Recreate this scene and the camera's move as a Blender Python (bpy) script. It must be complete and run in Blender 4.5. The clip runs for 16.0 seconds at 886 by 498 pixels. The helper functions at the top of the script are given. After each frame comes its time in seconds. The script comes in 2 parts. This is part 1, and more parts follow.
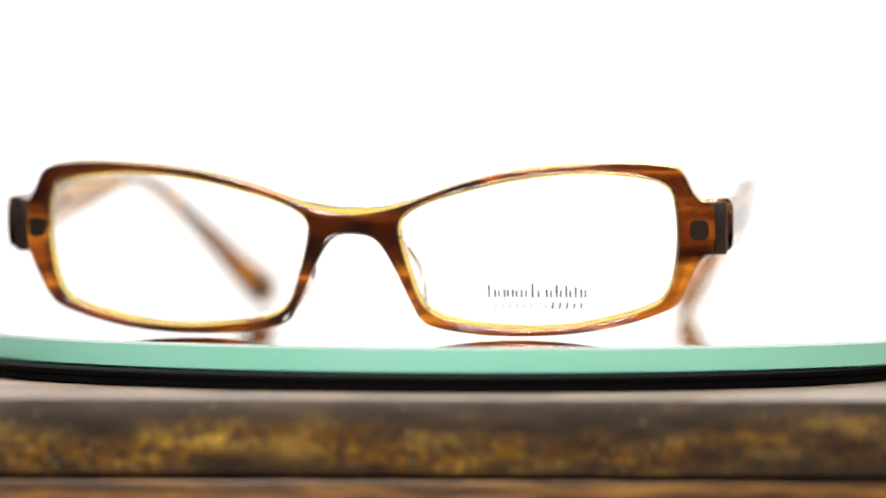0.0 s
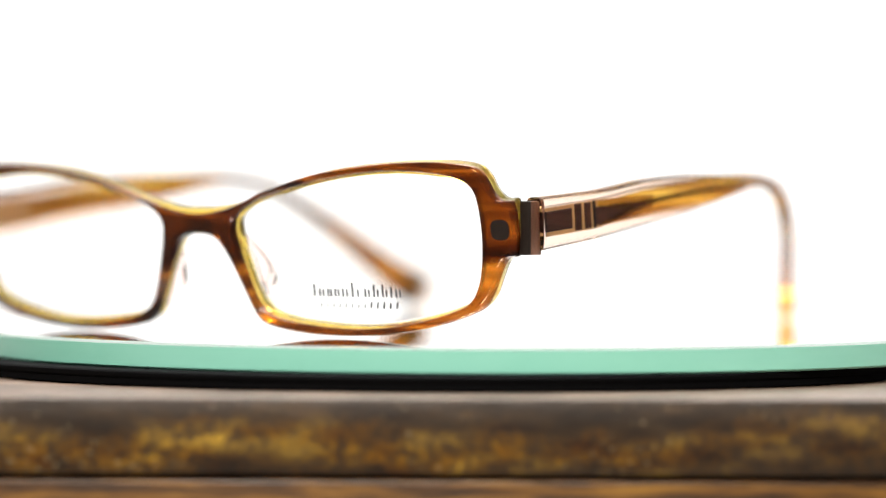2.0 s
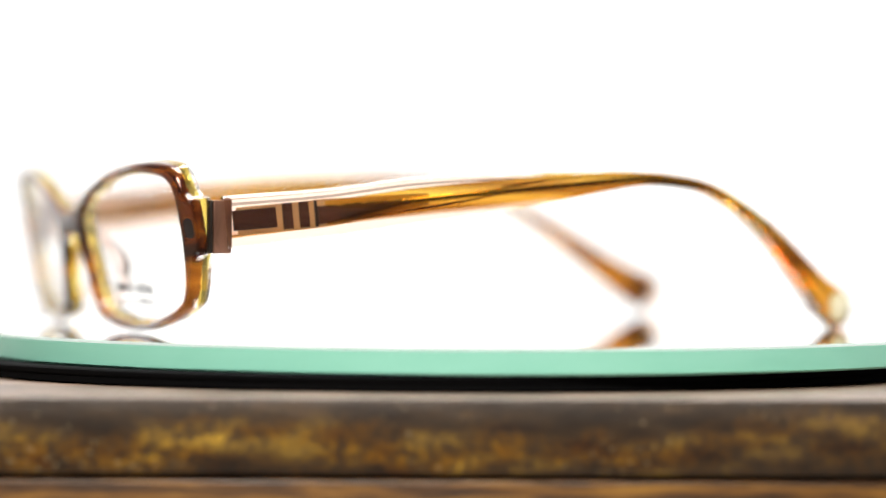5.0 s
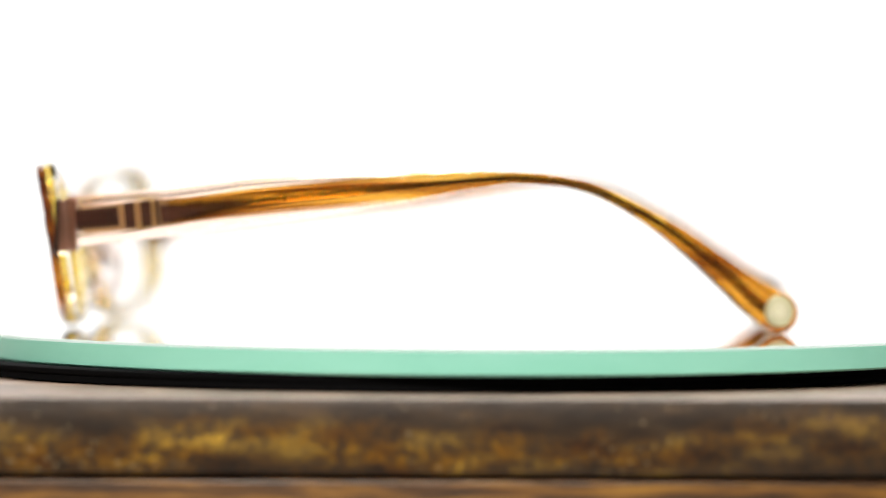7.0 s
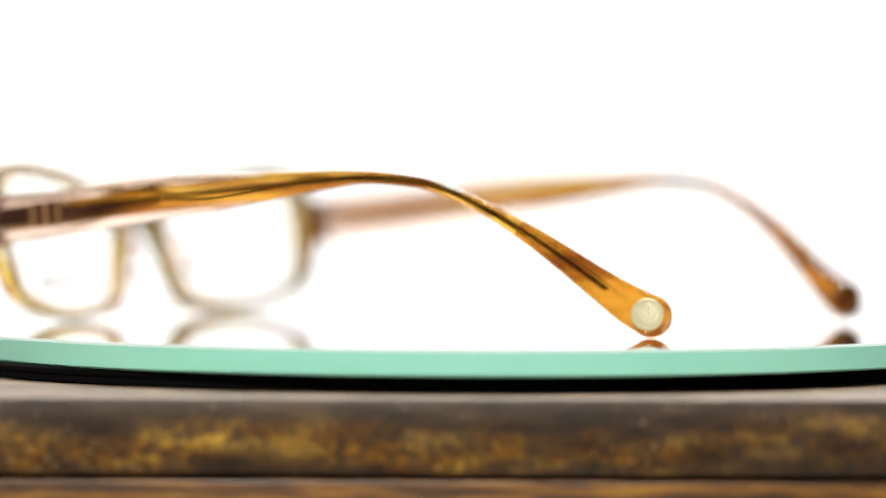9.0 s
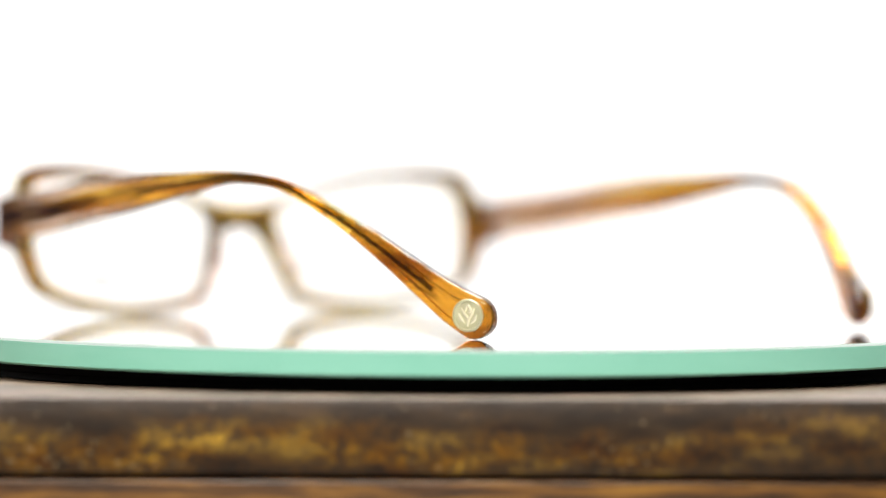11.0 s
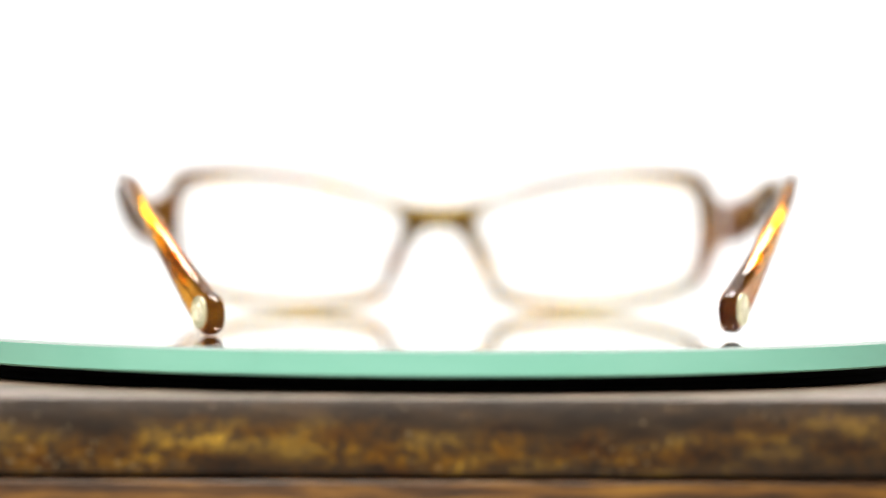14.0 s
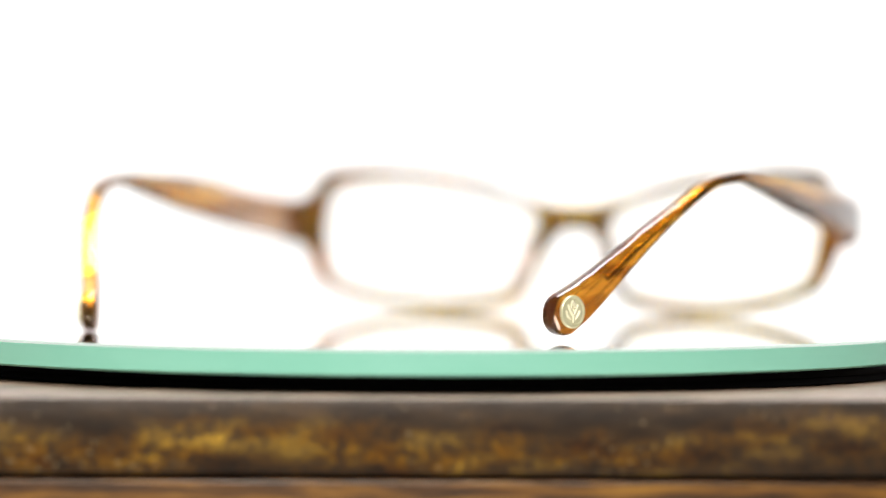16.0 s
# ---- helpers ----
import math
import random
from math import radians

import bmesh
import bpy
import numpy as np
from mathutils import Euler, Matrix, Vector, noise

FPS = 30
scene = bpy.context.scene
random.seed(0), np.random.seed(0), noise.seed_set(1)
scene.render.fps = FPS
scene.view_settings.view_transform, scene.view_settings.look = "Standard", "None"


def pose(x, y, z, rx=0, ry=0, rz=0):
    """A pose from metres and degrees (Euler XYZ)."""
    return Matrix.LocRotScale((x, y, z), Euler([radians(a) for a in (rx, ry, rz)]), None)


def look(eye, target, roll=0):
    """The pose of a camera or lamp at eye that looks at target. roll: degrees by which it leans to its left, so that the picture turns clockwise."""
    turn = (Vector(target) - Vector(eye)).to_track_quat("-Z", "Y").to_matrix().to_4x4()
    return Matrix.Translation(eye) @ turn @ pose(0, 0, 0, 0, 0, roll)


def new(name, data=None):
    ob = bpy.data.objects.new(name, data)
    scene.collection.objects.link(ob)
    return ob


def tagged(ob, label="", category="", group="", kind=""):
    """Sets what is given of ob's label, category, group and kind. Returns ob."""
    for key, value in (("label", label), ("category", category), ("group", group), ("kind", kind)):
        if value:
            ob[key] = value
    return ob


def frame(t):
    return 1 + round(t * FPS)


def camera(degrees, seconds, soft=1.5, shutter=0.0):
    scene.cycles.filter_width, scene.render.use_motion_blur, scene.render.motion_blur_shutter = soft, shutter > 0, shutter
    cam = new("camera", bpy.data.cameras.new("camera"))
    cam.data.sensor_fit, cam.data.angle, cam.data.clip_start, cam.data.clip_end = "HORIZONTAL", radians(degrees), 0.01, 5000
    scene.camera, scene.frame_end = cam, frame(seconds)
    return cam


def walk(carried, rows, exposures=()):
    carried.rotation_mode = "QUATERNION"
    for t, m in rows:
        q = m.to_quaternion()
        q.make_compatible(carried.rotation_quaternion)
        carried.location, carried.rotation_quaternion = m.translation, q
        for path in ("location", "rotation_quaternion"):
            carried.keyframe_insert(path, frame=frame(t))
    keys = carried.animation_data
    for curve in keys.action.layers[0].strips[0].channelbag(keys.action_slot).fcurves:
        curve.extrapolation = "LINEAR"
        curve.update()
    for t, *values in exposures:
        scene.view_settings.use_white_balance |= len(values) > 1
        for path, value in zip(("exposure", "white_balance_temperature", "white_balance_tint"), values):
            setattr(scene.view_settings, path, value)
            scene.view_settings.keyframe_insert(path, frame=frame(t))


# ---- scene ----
# A pair of eyeglasses on a round mirror that turns on a wooden stand, before a white photo backdrop.
cam = camera(15.06, 16.0, 1.3)
cam.data.dof.use_dof = True
cam.data.dof.focus_distance = 0.602
cam.data.dof.aperture_fstop = 6.2
EYE = pose(0.00096, -0.6912, 0.0247, 90 - 0.772, 0, 0) @ pose(0, 0, 0, 0, 0, 0.2)
walk(cam, [(0.0, EYE), (16.0, EYE)])

# ---- light: bright white studio, a soft box above and in front ----
world = bpy.data.worlds.new("studio")
scene.world = world
world.use_nodes = True
world.node_tree.nodes["Background"].inputs["Color"].default_value = (1.0, 0.97, 0.93, 1)
world.node_tree.nodes["Background"].inputs["Strength"].default_value = 0.13
scene.view_settings.exposure = 0.0


def area(name, eye, target, sx, sy, watts, colour):
    d = bpy.data.lights.new(name, "AREA")
    d.shape, d.size, d.size_y, d.energy, d.color = "RECTANGLE", sx, sy, watts, colour
    ob = new(name, d)
    ob.matrix_world = look(eye, target)
    return ob


area("soft_box_front", (-0.12, -0.95, 0.75), (0, 0, 0), 0.26, 0.2, 14.2, (1, 0.94, 0.86))
area("soft_box_top", (0.1, 0.1, 0.9), (0, 0, 0), 0.7, 0.45, 24.0, (1, 0.98, 0.95))


# ---- materials ----
def mat(name, colour, rough=0.5, metal=0.0, trans=0.0, ior=1.49, coat=0.0):
    m = bpy.data.materials.new(name)
    m.use_nodes = True
    b = m.node_tree.nodes["Principled BSDF"]
    b.inputs["Base Color"].default_value = (*colour, 1)
    b.inputs["Roughness"].default_value = rough
    b.inputs["Metallic"].default_value = metal
    b.inputs["Transmission Weight"].default_value = trans
    b.inputs["IOR"].default_value = ior
    b.inputs["Coat Weight"].default_value = coat
    b.inputs["Coat Roughness"].default_value = 0.06
    return m


def node(m, kind, **values):
    n = m.node_tree.nodes.new(kind)
    for key, value in values.items():
        n.inputs[key].default_value = value
    return n


def join(m, a, out, b, inn):
    m.node_tree.links.new(a.outputs[out], b.inputs[inn])


def coords(m, scale, offset=(0, 0, 0)):
    c = node(m, "ShaderNodeTexCoord")
    k = node(m, "ShaderNodeMapping", Scale=scale, Location=offset)
    join(m, c, "Object", k, "Vector")
    return k


def ramp(m, stops):
    r = node(m, "ShaderNodeValToRGB")
    e = r.color_ramp.elements
    while len(e) < len(stops):
        e.new(0.5)
    for el, (at, col) in zip(e, stops):
        el.position, el.color = at, (*col, 1)
    return r


def streaked(m, scale, stops, detail=4.0, distortion=0.6, socket="Base Color"):
    """Colour the material by noise stretched over its own space."""
    k = coords(m, scale)
    n = node(m, "ShaderNodeTexNoise", Scale=1.0, Detail=detail, Roughness=0.55, Distortion=distortion)
    r = ramp(m, stops)
    join(m, k, "Vector", n, "Vector")
    join(m, n, "Fac", r, "Fac")
    join(m, r, "Color", m.node_tree.nodes["Principled BSDF"], socket)
    return r


def bumpy(m, scale, strength, distance=0.0002):
    k = coords(m, scale)
    n = node(m, "ShaderNodeTexNoise", Scale=1.0, Detail=5.0)
    b = node(m, "ShaderNodeBump", Strength=strength, Distance=distance)
    join(m, k, "Vector", n, "Vector")
    join(m, n, "Fac", b, "Height")
    join(m, b, "Normal", m.node_tree.nodes["Principled BSDF"], "Normal")


TORTOISE = mat("tortoise_acetate", (0.2, 0.07, 0.015), 0.035, 0, 0.72, 1.49)
streaked(TORTOISE, (20, 20, 138), [(0.34, (0.02, 0.005, 0.002)), (0.43, (0.085, 0.018, 0.004)), (0.51, (0.2, 0.046, 0.006)), (0.57, (0.38, 0.105, 0.011)), (0.68, (0.85, 0.36, 0.04))], 3.5, 1.4)
HONEY = mat("honey_acetate", (0.97, 0.73, 0.22), 0.04, 0, 0.93, 1.49)
streaked(HONEY, (30, 30, 160), [(0.35, (0.96, 0.68, 0.08)), (0.65, (0.99, 0.82, 0.26))], 2.0)
SKIN = mat("clear_rose_acetate", (0.99, 0.95, 0.88), 0.03, 0, 1.0, 1.4)
STRAW = mat("straw_acetate", (0.7, 0.46, 0.23), 0.2, 0, 0.45, 1.01)
PEACH = mat("clear_peach_acetate", (0.95, 0.77, 0.65), 0.015, 0, 1.0, 1.48)
CLEAR = mat("clear_acetate", (1.0, 0.88, 0.84), 0.05, 0, 1.0, 1.3)
# layers laminated into clear acetate hardly bend the light
AMBER = mat("amber_acetate", (0.75, 0.38, 0.08), 0.0, 0, 0.98, 1.012)
streaked(AMBER, (90, 7, 330), [(0.34, (0.36, 0.17, 0.035)), (0.46, (0.58, 0.35, 0.07)), (0.6, (0.93, 0.72, 0.14))], 2, 0.0)
CORE = mat("dark_core", (0.012, 0.006, 0.004), 0.6, 0.0)
CORE.node_tree.nodes["Principled BSDF"].inputs["Specular IOR Level"].default_value = 0.15
streaked(CORE, (300, 60, 500), [(0.35, (0.03, 0.012, 0.008)), (0.7, (0.085, 0.034, 0.02))])
REDDISH = mat("red_brown_acetate", (0.5, 0.16, 0.06), 0.0, 0, 0.9, 1.012)
streaked(REDDISH, (120, 30, 120), [(0.35, (0.6, 0.38, 0.19)), (0.65, (0.84, 0.62, 0.36))])
UMBER = mat("umber_acetate", (0.7, 0.44, 0.28), 0.0, 0, 1.0, 1.012)
streaked(UMBER, (90, 7, 330), [(0.35, (0.6, 0.4, 0.25)), (0.65, (0.84, 0.65, 0.46))], 2, 0.0)
BRASS = mat("polished_brass_wire", (0.8, 0.52, 0.05), 0.12, 1.0)
streaked(BRASS, (200, 30, 400), [(0.3, (0.42, 0.26, 0.03)), (0.7, (0.8, 0.58, 0.09))])
BRONZE = mat("bronze_metal", (0.11, 0.06, 0.04), 0.38, 0.5)
streaked(BRONZE, (300, 300, 120), [(0.3, (0.14, 0.064, 0.04)), (0.7, (0.32, 0.155, 0.1))])
DARK = mat("dark_metal_and_gap_shade", (0.018, 0.012, 0.009), 0.4, 0.0)
DARK.node_tree.nodes["Principled BSDF"].inputs["Specular IOR Level"].default_value = 0.2
# scrolls coloured brighter than the medal's floor, standing in for their highlights
RELIEF = mat("highlit_pale_gold", (0.82, 0.77, 0.58), 0.2, 0.35)
SILVER = mat("pale_gold_medal", (0.5, 0.48, 0.31), 0.32, 0.4)
bumpy(SILVER, (900, 900, 900), 0.2)
PRINT = mat("grey_print", (0.06, 0.06, 0.065), 0.6)
PALEPRINT = mat("pale_grey_print", (0.35, 0.35, 0.36), 0.6)

LENS = bpy.data.materials.new("clear_lens")
LENS.use_nodes = True
LENS.node_tree.nodes.remove(LENS.node_tree.nodes["Principled BSDF"])
_t = node(LENS, "ShaderNodeBsdfTransparent", Color=(0.985, 0.985, 0.98, 1))
_g = node(LENS, "ShaderNodeBsdfGlossy", Roughness=0.02)
_w = node(LENS, "ShaderNodeLayerWeight", Blend=0.5)
_f = node(LENS, "ShaderNodeMath")
_f.operation = "POWER"
_f.inputs[1].default_value = 5.0
join(LENS, _w, "Facing", _f, 0)
_p = node(LENS, "ShaderNodeMath")
_p.operation = "MULTIPLY_ADD"
_p.inputs[1].default_value, _p.inputs[2].default_value = 0.6, 0.015
join(LENS, _f, "Value", _p, 0)
_x = node(LENS, "ShaderNodeMixShader")
join(LENS, _p, "Value", _x, 0)
join(LENS, _t, "BSDF", _x, 1)
join(LENS, _g, "BSDF", _x, 2)
join(LENS, _x, "Shader", LENS.node_tree.nodes["Material Output"], "Surface")

MIRROR = mat("mirror_face", (0.97, 0.985, 0.98), 0.015, 1.0)
GLASSEDGE = mat("green_glass_edge", (0.36, 0.8, 0.62), 0.35)
streaked(GLASSEDGE, (25, 25, 90), [(0.3, (0.31, 0.78, 0.61)), (0.7, (0.37, 0.84, 0.68))])
ARRIS = mat("ground_glass_arris", (0.25, 0.3, 0.28), 0.85)
ARRIS.node_tree.nodes["Principled BSDF"].inputs["Specular IOR Level"].default_value = 0.1
RUBBER = mat("black_plastic", (0.003, 0.003, 0.0035), 0.8)
RUBBER.node_tree.nodes["Principled BSDF"].inputs["Specular IOR Level"].default_value = 0.06

WOOD_TOP = -0.00765
WOOD = mat("worn_gilt_wood", (0.2, 0.12, 0.04), 0.3)
LOWER_WOOD = mat("brown_varnished_wood", (0.12, 0.05, 0.01), 0.35)
streaked(LOWER_WOOD, (55, 300, 420), [(0.32, (0.022, 0.011, 0.006)), (0.46, (0.085, 0.034, 0.007)), (0.58, (0.2, 0.085, 0.012)), (0.7, (0.34, 0.16, 0.02))], 6.0, 0.8)
bumpy(LOWER_WOOD, (300, 300, 700), 0.3)
PLASTER = mat("glowing_white_backdrop", (0.25, 0.25, 0.25), 0.9)


# ---- building helpers ----
def mm(*v):
    return Vector(v) * 0.001


def mesh_of(name, bm, material, smooth=True, angle=35):
    me = bpy.data.meshes.new(name)
    bmesh.ops.recalc_face_normals(bm, faces=bm.faces)
    if bm.calc_volume(signed=True) < 0:
        bmesh.ops.reverse_faces(bm, faces=bm.faces)
    bm.to_mesh(me)
    bm.free()
    me.materials.append(material)
    if smooth:
        me.polygons.foreach_set("use_smooth", [True] * len(me.polygons))
        me.set_sharp_from_angle(angle=radians(angle))
    return me


def part(name, bm, material, parent=None, label="", smooth=True, angle=35):
    ob = new(name, mesh_of(name, bm, material, smooth, angle))
    if parent:
        ob.parent = parent
    return tagged(ob, label) if label else ob


def spline(points, steps=8, closed=True):
    """A smooth line (centripetal enough Catmull-Rom) through a few points."""
    pts = [Vector(p) for p in points]
    n = len(pts)
    out = []
    for i in range(n if closed else n - 1):
        a, b, c, d = (pts[(i + k) % n] if closed else pts[min(max(i + k, 0), n - 1)] for k in (-1, 0, 1, 2))
        lc = (c - b).length
        ta = (c - a) * (lc / max((b - a).length + lc, 1e-9))
        tb = (d - b) * (lc / max((d - c).length + lc, 1e-9))
        for s in range(steps):
            u = s / steps
            out.append((2 * u**3 - 3 * u**2 + 1) * b + (u**3 - 2 * u**2 + u) * ta + (3 * u**2 - 2 * u**3) * c + (u**3 - u**2) * tb)
    if not closed:
        out.append(pts[-1])
    return out


def offset(loop, by):
    """A closed flat loop, moved outwards (counter-clockwise loops) by that much."""
    n, out = len(loop), []
    for i in range(n):
        d = (loop[(i + 1) % n] - loop[i - 1]).normalized()
        out.append(loop[i] + Vector((d.y, -d.x)) * by)
    return out


def box_bm(x0, x1, y0, y1, z0, z1, bevel=0.0, bm=None):
    bm = bm or bmesh.new()
    vs = [bm.verts.new((x, y, z)) for x in (x0, x1) for y in (y0, y1) for z in (z0, z1)]
    for f in ((0, 1, 3, 2), (4, 6, 7, 5), (0, 4, 5, 1), (2, 3, 7, 6), (0, 2, 6, 4), (1, 5, 7, 3)):
        bm.faces.new([vs[i] for i in f])
    if bevel:
        bmesh.ops.bevel(bm, geom=bm.edges[:], offset=bevel, segments=2, profile=0.5, affect="EDGES")
    return bm


def lathe(profile, steps=96):
    """A turned form from (radius, height) pairs, closed at the axis."""
    bm = bmesh.new()
    rings = []
    for r, z in profile:
        if r < 1e-7:
            rings.append([bm.verts.new((0, 0, z))])
        else:
            rings.append([bm.verts.new((r * math.cos(2 * math.pi * i / steps), r * math.sin(2 * math.pi * i / steps), z)) for i in range(steps)])
    for a, b in zip(rings, rings[1:]):
        for i in range(steps):
            j = (i + 1) % steps
            f = [a[i % len(a)], a[j % len(a)], b[j % len(b)], b[i % len(b)]]
            f = list(dict.fromkeys(f))
            if len(f) > 2:
                bm.faces.new(f)
    return bm


# ---- the setting ----
def build_backdrop():
    bm = bmesh.new()
    prof = [(0.3, -0.75)] + [(0.4 + 0.5 * math.sin(a), -0.25 - 0.5 * math.cos(a)) for a in np.linspace(0.0, math.pi / 2, 12)] + [(0.9, 1.9)]
    rows = [[bm.verts.new((x, y, z)) for y, z in prof] for x in (-1.3, 1.3)]
    for i in range(len(prof) - 1):
        bm.faces.new((rows[0][i], rows[0][i + 1], rows[1][i + 1], rows[1][i]))
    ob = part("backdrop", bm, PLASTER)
    m = ob.modifiers.new("thick", "SOLIDIFY")
    m.thickness = 0.004
    tagged(ob, "seamless white photo backdrop that glows in place of lamps behind it", "backdrop", kind="structure")


build_backdrop()


def build_floor():
    m = mat("grey_studio_floor", (0.3, 0.3, 0.29), 0.7)
    streaked(m, (3, 3, 3), [(0.3, (0.26, 0.26, 0.25)), (0.7, (0.34, 0.34, 0.33))])
    ob = part("floor", box_bm(-2.5, 2.5, -2.5, 2.5, WOOD_TOP - 0.9, WOOD_TOP - 0.7963), m, smooth=False)
    tagged(ob, "plain grey studio floor under the stand", "floor", kind="structure")


build_floor()
# the backdrop's white is its own glow, in place of lamps lighting it
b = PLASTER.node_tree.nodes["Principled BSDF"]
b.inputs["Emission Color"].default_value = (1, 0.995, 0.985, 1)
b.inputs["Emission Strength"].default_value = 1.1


# ---- the stand ----
def wood_look():
    m = WOOD
    bsdf = m.node_tree.nodes["Principled BSDF"]
    # dark varnish
    k = coords(m, (70, 70, 260))
    n = node(m, "ShaderNodeTexNoise", Scale=1.0, Detail=6.0, Roughness=0.6)
    base = ramp(m, [(0.32, (0.024, 0.017, 0.012)), (0.55, (0.056, 0.036, 0.023)), (0.72, (0.12, 0.066, 0.032))])
    join(m, k, "Vector", n, "Vector")
    join(m, n, "Fac", base, "Fac")
    # gilt wear, in drawn-out flecks
    k2 = coords(m, (520, 520, 520), (3.1, 0, 0.4))
    n2 = node(m, "ShaderNodeTexNoise", Scale=1.0, Detail=6.0, Roughness=0.9, Distortion=0.3)
    wear = ramp(m, [(0.44, (0.05, 0.05, 0.05)), (0.5, (0.4, 0.4, 0.4)), (0.54, (1, 1, 1))])
    join(m, k2, "Vector", n2, "Vector")
    join(m, n2, "Fac", wear, "Fac")
    # the band along the slab where the golden flecks show most
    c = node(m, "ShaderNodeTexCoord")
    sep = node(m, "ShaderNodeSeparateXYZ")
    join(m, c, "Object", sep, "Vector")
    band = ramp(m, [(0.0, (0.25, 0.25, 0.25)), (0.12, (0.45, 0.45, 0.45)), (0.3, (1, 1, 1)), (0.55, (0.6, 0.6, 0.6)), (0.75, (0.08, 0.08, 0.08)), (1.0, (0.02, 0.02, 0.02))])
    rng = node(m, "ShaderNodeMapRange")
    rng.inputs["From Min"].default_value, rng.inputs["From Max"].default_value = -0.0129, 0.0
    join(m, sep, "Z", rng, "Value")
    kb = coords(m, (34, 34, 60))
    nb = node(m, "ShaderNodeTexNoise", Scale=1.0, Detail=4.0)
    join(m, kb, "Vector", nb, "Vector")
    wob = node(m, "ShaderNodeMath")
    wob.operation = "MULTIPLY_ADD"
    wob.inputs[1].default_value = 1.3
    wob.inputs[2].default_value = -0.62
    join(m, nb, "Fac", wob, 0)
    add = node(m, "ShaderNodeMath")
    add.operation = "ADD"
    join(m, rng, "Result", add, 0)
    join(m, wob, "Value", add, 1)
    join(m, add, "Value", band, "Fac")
    # golden flecks weaken towards the right
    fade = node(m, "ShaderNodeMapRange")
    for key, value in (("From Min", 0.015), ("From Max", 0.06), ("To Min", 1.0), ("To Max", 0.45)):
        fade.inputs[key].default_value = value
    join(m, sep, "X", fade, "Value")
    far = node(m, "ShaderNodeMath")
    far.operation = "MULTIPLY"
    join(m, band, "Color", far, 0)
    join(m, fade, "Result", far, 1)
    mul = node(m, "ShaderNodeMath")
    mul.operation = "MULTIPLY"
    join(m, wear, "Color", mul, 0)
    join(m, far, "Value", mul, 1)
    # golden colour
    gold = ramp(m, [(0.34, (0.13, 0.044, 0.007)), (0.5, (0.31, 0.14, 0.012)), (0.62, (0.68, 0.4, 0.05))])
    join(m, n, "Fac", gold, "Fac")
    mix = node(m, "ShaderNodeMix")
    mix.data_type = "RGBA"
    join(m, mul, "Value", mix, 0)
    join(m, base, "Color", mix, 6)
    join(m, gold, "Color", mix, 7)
    # pale specks of chipped finish
    vor = node(m, "ShaderNodeTexVoronoi", Scale=560.0)
    join(m, c, "Object", vor, "Vector")
    speck = ramp(m, [(0.08, (0.6, 0.6, 0.6)), (0.2, (0, 0, 0))])
    join(m, vor, "Distance", speck, "Fac")
    vor2 = node(m, "ShaderNodeTexNoise", Scale=38.0, Detail=2.0)
    join(m, c, "Object", vor2, "Vector")
    thin = ramp(m, [(0.5, (0, 0, 0)), (0.62, (1, 1, 1))])
    join(m, vor2, "Fac", thin, "Fac")
    mul2 = node(m, "ShaderNodeMath")
    mul2.operation = "MULTIPLY"
    join(m, speck, "Color", mul2, 0)
    join(m, thin, "Color", mul2, 1)
    mix2 = node(m, "ShaderNodeMix")
    mix2.data_type = "RGBA"
    mix2.inputs[7].default_value = (0.7, 0.55, 0.3, 1)
    join(m, mul2, "Value", mix2, 0)
    join(m, mix, 2, mix2, 6)
    # faces turned upwards are painted paler, standing in for light from above
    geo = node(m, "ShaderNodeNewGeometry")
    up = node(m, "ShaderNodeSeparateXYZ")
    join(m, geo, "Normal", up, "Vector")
    top_light = ramp(m, [(0.6, (0, 0, 0)), (0.95, (0.8, 0.8, 0.8))])
    join(m, up, "Z", top_light, "Fac")
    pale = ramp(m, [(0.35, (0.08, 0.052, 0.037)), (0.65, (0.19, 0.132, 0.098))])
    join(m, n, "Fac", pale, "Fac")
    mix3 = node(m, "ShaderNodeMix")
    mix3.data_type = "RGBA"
    join(m, top_light, "Color", mix3, 0)
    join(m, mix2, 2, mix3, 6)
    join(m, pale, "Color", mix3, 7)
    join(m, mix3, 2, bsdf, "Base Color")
    bump = node(m, "ShaderNodeBump", Strength=0.35, Distance=0.0003)
    join(m, n2, "Fac", bump, "Height")
    join(m, bump, "Normal", bsdf, "Normal")


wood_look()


def build_stand():
    stand = new("wooden_stand")
    stand.location = (0, 0, WOOD_TOP)
    tagged(stand, "dark wooden stand with worn golden finish on its edge", "stand")
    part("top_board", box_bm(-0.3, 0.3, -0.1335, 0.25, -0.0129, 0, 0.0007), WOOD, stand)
    # recessed strip coloured dark for the shade in the gap
    part("gap_strip", box_bm(-0.298, 0.298, -0.1225, 0.248, -0.0138, -0.0129), DARK, stand, "dark strip standing in for the shade between the boards")
    low = part("lower_board", box_bm(-0.43, 0.17, -0.1333, 0.25, -0.7825, 0.0, 0.0007), LOWER_WOOD, stand, "brown varnished lower board")
    low.location = (0.13, 0, -0.0138)
    return stand


build_stand()


# ---- the turning mirror ----
DISC_R, DISC_Y, THICK = 0.099, -0.0195, 0.0048


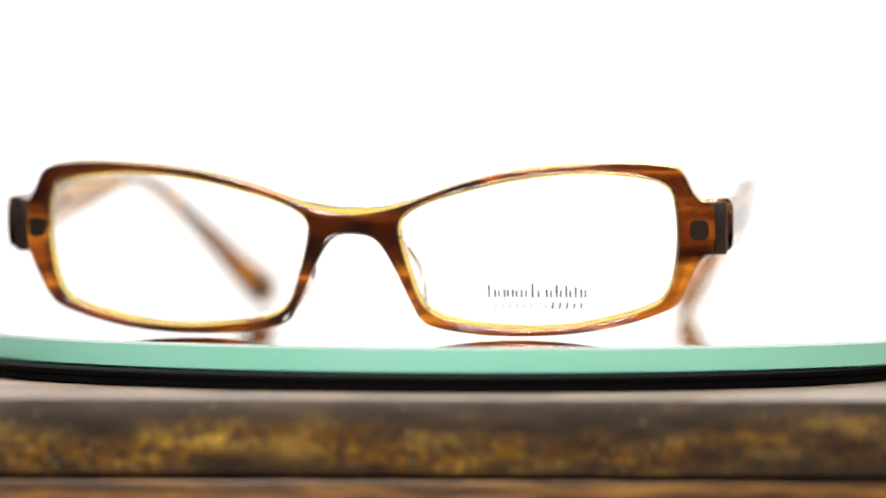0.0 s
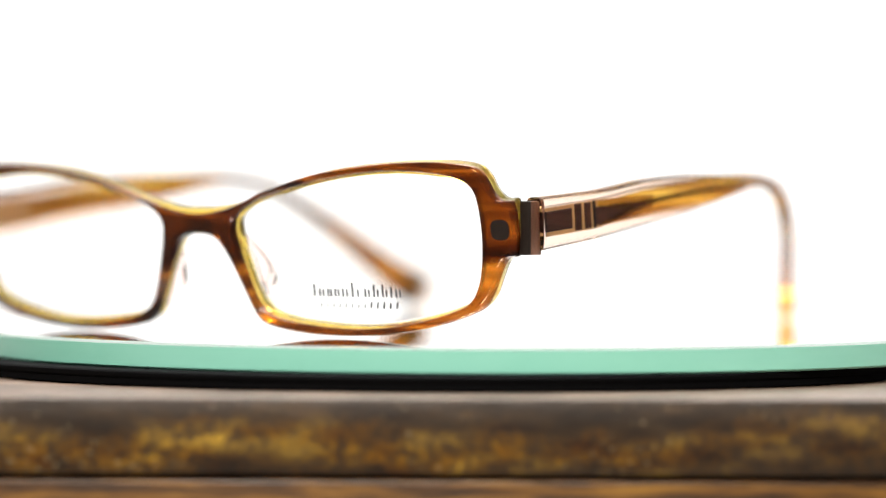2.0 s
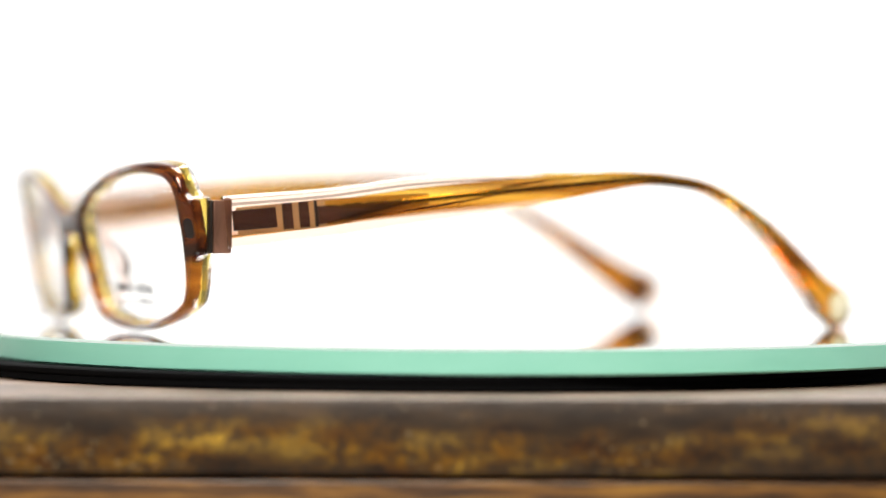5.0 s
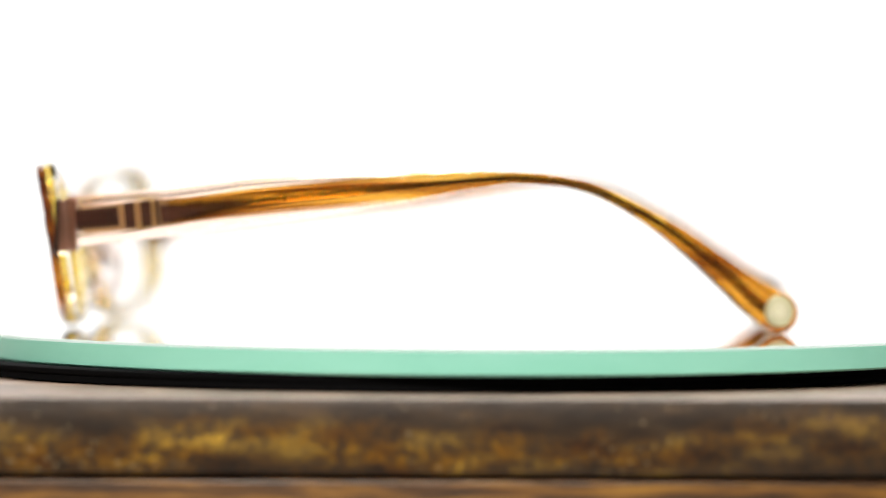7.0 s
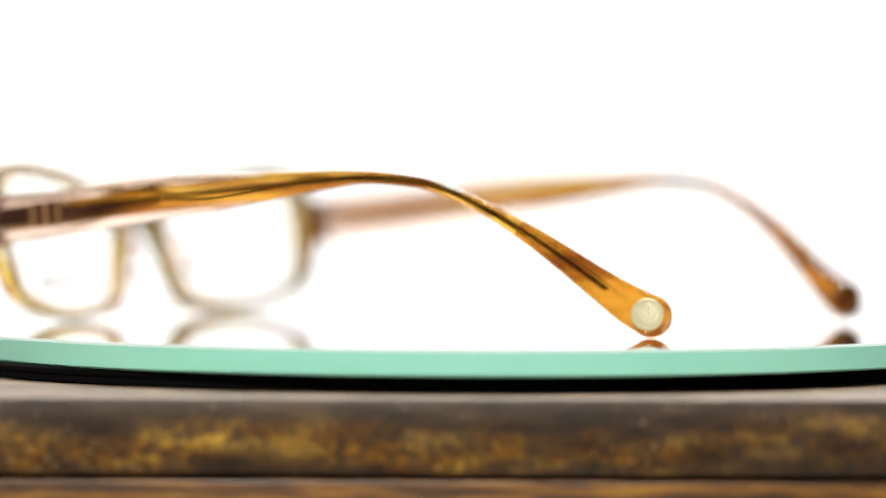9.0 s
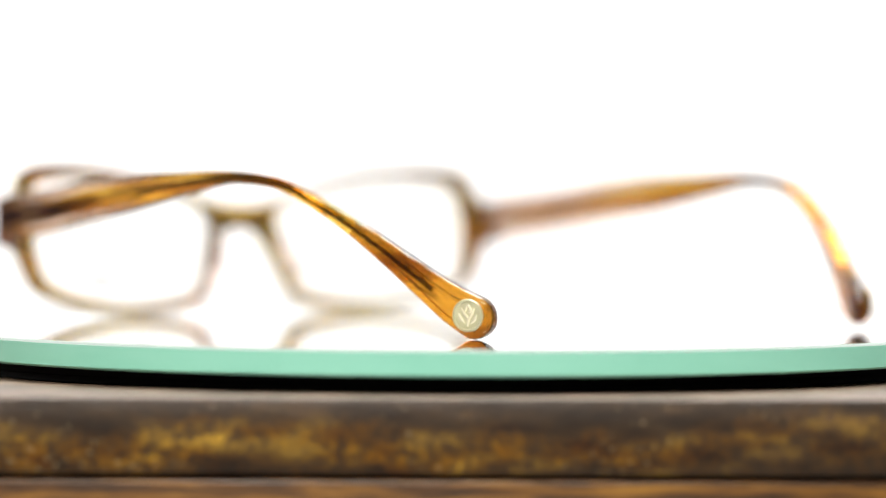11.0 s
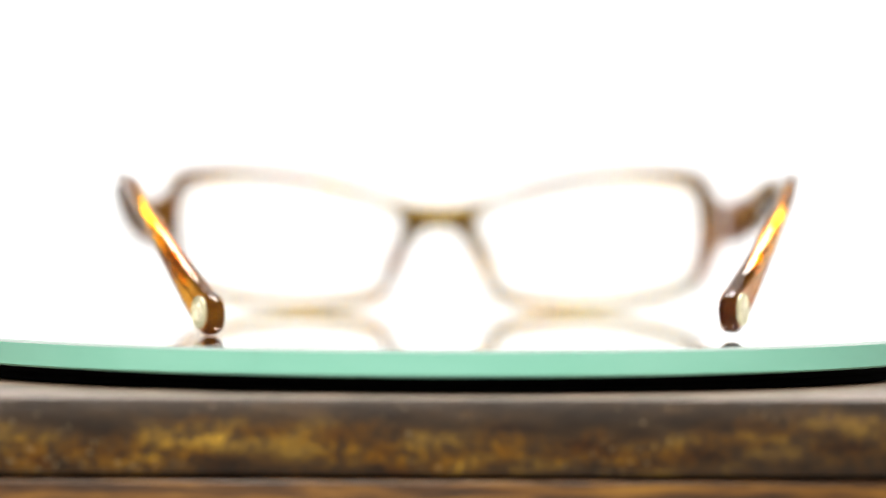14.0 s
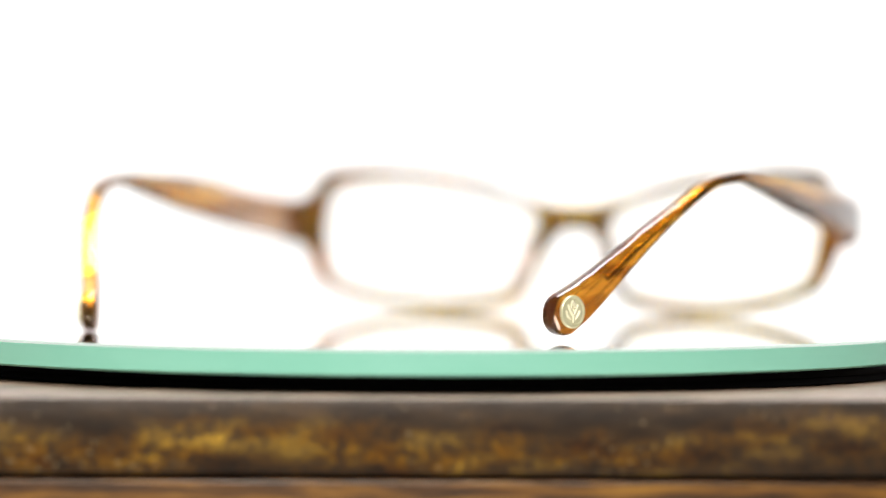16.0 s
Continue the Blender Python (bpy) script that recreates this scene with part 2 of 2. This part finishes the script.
def build_turntable():
    base = new("turntable")
    tagged(base, "flat round black turntable lying on a wooden stand", "turntable")
    r = DISC_R
    part("platter", lathe([(0, -0.00285), (r - 0.0012, -0.00285), (r - 0.0004, -0.0025), (r - 0.0004, -0.0015), (r - 0.0006, -0.0013), (0, -0.0013)], 160), RUBBER, base)
    part("rubber_mat", lathe([(0, -0.00128), (r - 0.0003, -0.00128), (r - 0.0001, -0.0011), (r, -0.0003), (r - 0.0004, 0), (0, 0)], 160), RUBBER, base, "thin black rubber mat")
    disc = new("round_mirror")
    tagged(disc, "round mirror of thick glass with a mint green edge", "mirror")
    r = DISC_R
    part("glass_body", lathe([(0, 0.00005), (r - 0.0004, 0.00005), (r, 0.0004), (r, THICK - 0.0005)], 160), GLASSEDGE, disc)
    part("bevelled_rim", lathe([(r, THICK - 0.0005), (r - 0.0005, THICK - 0.0001), (r - 0.001, THICK)], 160), ARRIS, disc)
    part("mirror_face", lathe([(r - 0.001, THICK), (r * 0.5, THICK), (0, THICK)], 160), MIRROR, disc)
    return base, disc


turntable, mirror = build_turntable()

# ---- the eyeglasses (millimetres; x to the side, y to the back, z up, the middle of the front at x = 0) ----
FRONT_Y, FRONT_R, FRONT_TILT = -77.2, 300.0, 0.165


def on_front(x, z, back=0.0):
    return mm(x, FRONT_Y + x * x / (2 * FRONT_R) - FRONT_TILT * (z - 17) + back, z)


HALF = [(0, 22.7), (8.1, 24.0), (18.6, 27.8), (28.9, 30.4), (39.1, 31.7), (49.2, 32.2), (57.0, 31.8), (60.0, 30.7), (62.2, 26.7), (63.6, 25.4), (65.6, 25.1),
        (65.7, 15.6), (64.0, 15.0), (62.8, 13.6), (60.0, 7.8), (57.6, 5.4), (48.8, 2.4), (38.5, 0.7), (26.2, 0.4), (16.5, 1.5), (12.6, 3.0), (10.6, 6.3), (7.8, 12.3), (5.0, 17.1), (3.0, 18.6)]
HOLE = [(8.3, 20.1), (9.3, 22.5), (13.3, 24.9), (18.5, 26.6), (28.8, 29.1), (39.1, 30.4), (47.5, 30.4), (55.5, 29.2), (58.2, 27.3), (59.2, 23.0), (59.2, 16.0), (57.8, 9.4), (55.0, 6.1),
        (43.7, 2.8), (33.4, 1.7), (23.1, 2.3), (15.5, 3.8), (12.3, 6.3), (9.7, 13.4)]


def loops():
    full = [Vector(p) for p in HALF] + [Vector((0, 19.0))] + [Vector((-x if x < 63 else -x + 2.0 * (x - 63) / 2.7, z)) for x, z in reversed(HALF[1:])]
    out = spline(full, 5)[::-1]          # counter-clockwise
    hole = spline(HOLE, 6)[::-1]
    mirrored = [Vector((-p.x, p.y)) for p in reversed(hole)]
    return out, hole, mirrored


def slab(layers, contours, rise=0.0):
    """A plate that follows the front's bow: layers of (depth, inset), contours of (loop, sign)."""
    bm = bmesh.new()
    rings = []
    for depth, inset in layers:
        rings.append([[bm.verts.new(on_front(p.x, p.y + rise * max(depth - 1.7, 0), depth)) for p in offset(loop, -inset * sign)] for loop, sign in contours])
    for a, b in zip(rings, rings[1:]):
        for la, lb in zip(a, b):
            n = len(la)
            for i in range(n):
                bm.faces.new((la[i], la[(i + 1) % n], lb[(i + 1) % n], lb[i]))
    bm.edges.ensure_lookup_table()
    for ring in (rings[0], rings[-1]):
        edges = []
        for loop in ring:
            n = len(loop)
            edges += [bm.edges.get((loop[i], loop[(i + 1) % n])) for i in range(n)]
        bmesh.ops.triangle_fill(bm, use_beauty=True, edges=edges, normal=(0, -1, 0))
    return bm


# stations of a temple: y, height of its middle, side, height across, thickness
TEMPLE = [(-65.6, 21.1, 67.2, 9.8, 3.6), (-46.5, 23.0, 68.3, 9.0, 3.6), (-30.5, 25.15, 68.6, 8.8, 3.5), (-14.8, 26.75, 68.6, 7.6, 3.3), (1.1, 28.2, 68.2, 5.0, 3.2), (17.0, 29.55, 67.2, 2.5, 3.0),
          (27.5, 28.8, 65.6, 2.1, 2.9), (33.0, 27.4, 64.4, 2.2, 2.9), (38.0, 25.1, 63.0, 2.3, 2.9), (43.3, 22.1, 61.0, 2.8, 3.0), (48.7, 18.5, 58.6, 3.7, 3.1), (54.1, 14.3, 55.8, 4.7, 3.3),
          (59.5, 9.9, 52.9, 5.9, 3.5), (64.0, 6.4, 50.4, 7.2, 3.7), (67.9, 4.05, 48.5, 8.0, 3.7)]


def temple_line(side, steps=6):
    # one temple is a little longer and its tip stands off the mirror
    e = 1.0 if side < 0 else 0.0
    pts = [Vector((x, y + e * 1.7 * (y + 64.4) / 132, z + e * 0.8 * (y + 64.4) / 132)) for y, z, x, h, w in TEMPLE]
    sizes = [Vector((h, w, 0)) for y, z, x, h, w in TEMPLE]
    return spline(pts, steps, False), spline(sizes, steps, False)


def sweep(centres, sizes, side, rounds, power=4.0, out=0.0):
    """A rounded bar along the centres. sizes: height and thickness; out: shift outwards, in thicknesses."""
    bm = bmesh.new()
    rings, n = [], len(centres)
    for i, (c, s) in enumerate(zip(centres, sizes)):
        d = (centres[min(i + 1, n - 1)] - centres[max(i - 1, 0)]).normalized()
        across = d.cross(Vector((0, 0, 1))).normalized()   # outwards for +y lines at +x
        up = across.cross(d).normalized()
        c = c + across * (out * s.y)
        ring = []
        for k in range(rounds):
            u = 2 * math.pi * k / rounds
            cu, su = math.cos(u), math.sin(u)
            px = math.copysign(abs(cu) ** (2 / power), cu) * s.y / 2
            pz = math.copysign(abs(su) ** (2 / power), su) * s.x / 2
            p = c + across * px + up * pz
            ring.append(bm.verts.new(mm(p.x * side, p.y, p.z)))
        rings.append(ring)
    for a, b in zip(rings, rings[1:]):
        for k in range(rounds):
            bm.faces.new((a[k], a[(k + 1) % rounds], b[(k + 1) % rounds], b[k]))
    bm.faces.new(rings[0])
    bm.faces.new(rings[-1])
    return bm


def rounded_end(centres, sizes, steps=6):
    """Close the paddle with a half-round end."""
    c, s = centres[-1].copy(), sizes[-1].copy()
    d = (centres[-1] - centres[-2]).normalized()
    for k in range(1, steps + 1):
        a = k / steps * math.pi / 2
        centres.append(c + d * (s.x / 2 * math.sin(a)))
        sizes.append(Vector((s.x * max(math.cos(a), 0.12), s.y * (0.55 + 0.45 * max(math.cos(a), 0.0)), 0)))
    return centres, sizes


def cut(centres, sizes, y0, y1):
    keep = [i for i, c in enumerate(centres) if y0 <= c.y <= y1]
    return [centres[i].copy() for i in keep], [sizes[i].copy() for i in keep]


def build_temple(glasses, side):
    c, s = temple_line(side, 8)
    cc, ss = rounded_end([v.copy() for v in c], [v.copy() for v in s])
    arm = part("temple", sweep(cc, ss, side, 28), PEACH, glasses, "clear peach acetate temple with a brown core")
    # amber layer inside, growing to the full height at the bend
    ic, isz = cut(cc, ss, -47.0, 70.5)
    for v, z in zip(ic, isz):
        g = min(max((v.y + 47) / 62, 0), 1)
        z.x *= 0.48 + 0.46 * g * g
        z.y *= 0.6 + 0.22 * g
    part("amber_layer", sweep(ic, isz, side, 20), AMBER, arm, "streaked amber layer inside the temple")
    # umber lower half of the laminate, along the straight part
    uc, us = cut(cc, ss, -46.6, 30.0)
    for v, z in zip(uc, us):
        g = min(max((v.y + 47) / 48, 0), 1)
        v.z -= 0.13 * z.x * (1 + 0.8 * g)
        z.x *= 0.22 + 0.2 * g
        z.y *= 0.5
    part("umber_layer", sweep(uc, us, side, 16), UMBER, arm, "umber brown layer along the lower edge")
    # red-brown layer on the inner face of the tip
    rc, rs = cut(cc, ss, 46.0, 71.0)
    for v, z in zip(rc, rs):
        z.x, z.y = z.x * 0.93, z.y * 0.3
    part("inner_layer", sweep(rc, rs, side, 16, out=-0.95), REDDISH, arm, "red-brown layer on the inner face")
    # dark blade inside: a block, three notches, then a ragged point
    bc, bs = cut(spline(c, 3, False), spline(s, 3, False), -48.6, -30.0)
    for v, z in zip(bc, bs):
        g = min(max((v.y + 48.6) / 18.6, 0), 1)
        rag = 0.45 * noise.noise(Vector((v.y * 0.6, side * 3.0, 0.0))) + 0.3 * noise.noise(Vector((v.y * 1.7, side * 7.0, 2.0)))
        v.z += 0.35 * rag * min(1, 4 * g) - 0.3 * (1 - g)
        z.x = max(3.0 * (1 - g) ** 0.75 + 0.5 + rag * min(1, 4 * g), 0.5)
        z.y *= 0.45
    part("core_blade", sweep(bc, bs, side, 12, out=0.2), CORE, arm, "dark brown ragged pointed core")
    wc, ws = cut(cc, ss, -36.0, 61.0)
    for v, z in zip(wc, ws):
        z.x, z.y = min(1.05, 0.45 * z.x), z.y * 0.55
    part("wire_core", sweep(wc, ws, side, 12, 6.0), BRASS, arm, "polished brass core wire")

    def inlay(name, y0, y1, h, w, away, material, label=""):
        n = 4
        k = [y0 + (y1 - y0) * i / (n - 1) for i in range(n)]
        pts = [Vector((67.6 + (y + 61) * 0.048, y, 21.75 + (y + 61) * 0.0931)) for y in k]
        return part(name, sweep(pts, [Vector((h, w, 0))] * n, side, 16, 5.0, out=away / w), material, arm, label)

    sc, sz = cut(cc, ss, -64.4, -26.0)
    for v, z in zip(sc, sz):
        g = min(max((v.y + 46) / 20, 0), 1)
        z.x, z.y = 5.0 - 3.0 * g, 0.5
    part("straw_layer", sweep(sc, sz, side, 12, out=-1.5), STRAW, arm, "straw-coloured layer behind the core")
    inlay("core_block", -64.2, -56.2, 3.7, 1.2, 0.8, CORE, "dark brown block inside the temple")
    for y in (-54.0, -50.9):
        inlay("notch_bar", y - 0.9, y + 0.9, 4.8, 0.7, 0.95, CORE, "dark brown bar across the temple")
    inlay("notch_bar", -48.9, -48.4, 5.0, 0.7, 0.95, DARK, "thin dark bar across the temple")
    # bronze end cap at the hinge
    shift = 65.3 if side > 0 else 64.0
    for name, y0, y1, material, label in (("hinge_cap", -1.4, 2.1, BRONZE, "bronze metal cap at the hinge"), ("hinge_face", -2.1, -1.42, DARK, "dark front face of the hinge cap")):
        cap = box_bm(0.3, 2.6, y0, y1, -4.85, 4.85, 0.32)
        bmesh.ops.transform(cap, matrix=Matrix.Scale(0.001, 4), verts=cap.verts)
        bmesh.ops.transform(cap, matrix=Matrix.Translation(mm(shift, -66.4, 20.4)), verts=cap.verts)
        if side < 0:
            bmesh.ops.transform(cap, matrix=Matrix.Diagonal((-1, 1, 1, 1)), verts=cap.verts)
        part(name, cap, material, arm, label)
    # medal on the outer face of the tip
    d = (c[-1] - c[-6]).normalized()
    across = d.cross(Vector((0, 0, 1))).normalized()
    at = c[-1] + across * (s[-1].y / 2 + 0.05) - d * 0.8
    bm = lathe([(0, 0.1), (0.00215, 0.1), (0.0025, 0.14), (0.0026, 0.34), (0.0029, 0.34), (0.003, 0.2), (0.003, -0.4)], 40)
    for v in bm.verts:
        v.co.z *= 0.001
    # raised scrolls
    rel = bmesh.new()
    for stroke in ([(0, -1.95), (0.15, -0.8), (-0.7, 0.3), (-1.25, 1.35)], [(0.1, -0.85), (0.75, 0.2), (1.25, 1.3)], [(-0.55, 0.6), (0.0, 1.9), (0.6, 0.75), (0.0, 0.35)],
                   [(-1.75, 0.3), (-1.3, -0.7), (-0.6, -1.3)], [(1.75, 0.2), (1.35, -0.75), (0.6, -1.4)]):
        line = spline([Vector((u, w)) for u, w in stroke], 5, False)
        n = len(line)
        rings = []
        for i, p in enumerate(line):
            d2 = (line[min(i + 1, n - 1)] - line[max(i - 1, 0)]).normalized()
            across2, half = Vector((-d2.y, d2.x)), 0.12 + 0.22 * math.sin(math.pi * (i + 0.5) / n)
            rings.append([rel.verts.new((q.x * 0.001, q.y * 0.001, z)) for q, z in ((p + across2 * half, 0.00009), (p + across2 * half * 0.4, 0.00042), (p - across2 * half * 0.4, 0.00042), (p - across2 * half, 0.00009))])
        for lo, hi in zip(rings, rings[1:]):
            for k in range(4):
                rel.faces.new((lo[k], lo[(k + 1) % 4], hi[(k + 1) % 4], hi[k]))
        rel.faces.new(rings[0])
        rel.faces.new(rings[-1][::-1])
    turn = Vector((across.x * side, across.y, across.z)).to_track_quat("Z", "Y").to_matrix().to_4x4()
    bmesh.ops.transform(bm, matrix=Matrix.Translation(mm(at.x * side, at.y, at.z)) @ turn, verts=bm.verts)
    bmesh.ops.transform(rel, matrix=Matrix.Translation(mm(at.x * side, at.y, at.z)) @ turn, verts=rel.verts)
    part("medal", bm, SILVER, arm, "round pale gold medal set in the tip")
    part("medal_relief", rel, RELIEF, arm, "raised scroll ornament on the medal")
    return arm


def lens_bar(bm, x, z, w, h, lean=0.0):
    vs = [(x - w / 2, z - h / 2), (x + w / 2, z - h / 2), (x + w / 2 + lean, z + h / 2), (x - w / 2 + lean, z + h / 2)]
    front = [bm.verts.new(on_front(a, c, 0.55)) for a, c in vs]
    back = [bm.verts.new(on_front(a, c, 0.62)) for a, c in vs]
    bm.faces.new(front)
    bm.faces.new(back[::-1])
    for i in range(4):
        bm.faces.new((front[i], front[(i + 1) % 4], back[(i + 1) % 4], back[i]))


def build_glasses():
    g = new("eyeglasses")
    tagged(g, "brown tortoise acetate eyeglasses with clear lenses, open temples", "eyeglasses")
    out, right, left = loops()
    both = [(out, 1), (right, -1), (left, -1)]
    raised = [p + Vector((0, 1.0 * max(0.0, 1 - abs(p.x) / 14) * (1 if p.y > 21.5 else 0))) for p in out]
    lipped = [(raised, 1), (offset(right, -0.4), -1), (offset(left, -0.4), -1)]
    rims = []
    rims.append(part("front_rim", slab([(0.0, 0.8), (0.08, 0.5), (0.28, 0.2), (0.6, 0.0), (1.7, 0.0)], both), TORTOISE, g, "dark streaked tortoise front layer", angle=50))
    rims.append(part("back_rim", slab([(1.72, 0.0), (3.1, 0.0)], lipped, 0.3), HONEY, g, "honey-coloured middle layer", angle=50))
    rims.append(part("inner_rim", slab([(3.12, 0.0), (3.6, 0.0), (3.78, 0.1), (3.9, 0.28)], lipped, 0.3), SKIN, g, "clear rose-coloured back layer", angle=75))
    for ob in rims:
        w = ob.modifiers.new("weighted", "WEIGHTED_NORMAL")
        w.keep_sharp = True
    for name, loop in (("lens", right), ("lens", left)):
        ob = part(name, slab([(0.65, -0.3), (1.9, -0.3)], [(loop, 1)]), LENS, g, "clear demo lens")
        ob.visible_shadow = False
        if loop is right:
            lens = ob
    # the print on one lens, as plain upright bars
    rnd = random.Random(5)
    x = 24.6
    for pitch, h in ((1.1, 2.3), (1.75, 1.5), (1.5, 1.5), (1.6, 1.5), (2.0, 1.5), (2.6, 2.6), (1.8, 1.5), (1.75, 2.3), (1.7, 2.3), (1.0, 1.9), (1.8, 1.5)):
        bm = bmesh.new()
        lens_bar(bm, x + 0.3, 7.6 + h / 2, 0.4, h)
        if pitch > 1.2:
            lens_bar(bm, x + 0.3 + 0.42 * pitch, 7.6 + 0.7, 0.36, 1.4)
        part("printed_mark", bm, PRINT, lens, "dark grey print")
        x += pitch
    x = 26.0
    for i in range(13):
        w = 0.3 + (0.08 if i > 7 else 0)
        h = 0.7 + 0.3 * rnd.random() + (0.3 if i > 7 else 0)
        bm = bmesh.new()
        lens_bar(bm, x, 5.5 + h / 2, w, h, 0.2)
        part("printed_mark", bm, PRINT if i > 7 else PALEPRINT, lens, "fine grey print")
        x += 1.3
    for side in (1, -1):
        # hinge plate sunk in the end of the front
        bm = box_bm(61.5, 64.9, -0.06, 0.3, 18.2, 21.9, 0.0)
        bmesh.ops.bevel(bm, geom=[e for e in bm.edges if abs(e.verts[0].co.y - e.verts[1].co.y) > 0.1], offset=1.3, segments=5, profile=0.5, affect="EDGES")
        for v in bm.verts:
            v.co = on_front(side * v.co.x + (1.6 if side < 0 else 0), v.co.z, v.co.y)
        part("hinge_plate", bm, DARK, g, "black hinge plate showing in the end piece")
        # nose pad
        pts = [Vector((7.6, -72.6, 18.5)), Vector((9.3, -69.6, 14.0)), Vector((10.9, -68.8, 9.5)), Vector((12.6, -70.6, 5.0))]
        line = spline(pts, 5, False)
        sz = [Vector((3.4 * math.sin(math.pi * (0.12 + 0.76 * i / (len(line) - 1))), 1.6, 0)) for i in range(len(line))]
        part("nose_pad", sweep(line, sz, side, 12), CLEAR, g, "clear moulded nose pad")
        build_temple(g, side)
    return g


eyeglasses = build_glasses()


def motions():
    turn0, rate = 9.206, 12.023
    g_rows, d_rows, b_rows = [], [], []
    for i in range(33):
        t = i * 0.5
        a = -(turn0 + rate * t)
        m = pose(0, 0, 0, 0, 0, a) @ Matrix.Translation((-0.003335, 0, 0))
        g_rows.append((t, m))
        ecc = pose(0, 0, 0, 0, 0, a) @ Vector((0.0021, 0.0055, 0))
        d_rows.append((t, pose(0.002 + ecc.x, DISC_Y + ecc.y, -THICK, 0, 0, a)))
        b_rows.append((t, pose(0.001, DISC_Y, -THICK, 0, 0, a)))
    walk(eyeglasses, g_rows)
    walk(mirror, d_rows)
    walk(turntable, b_rows)


motions()
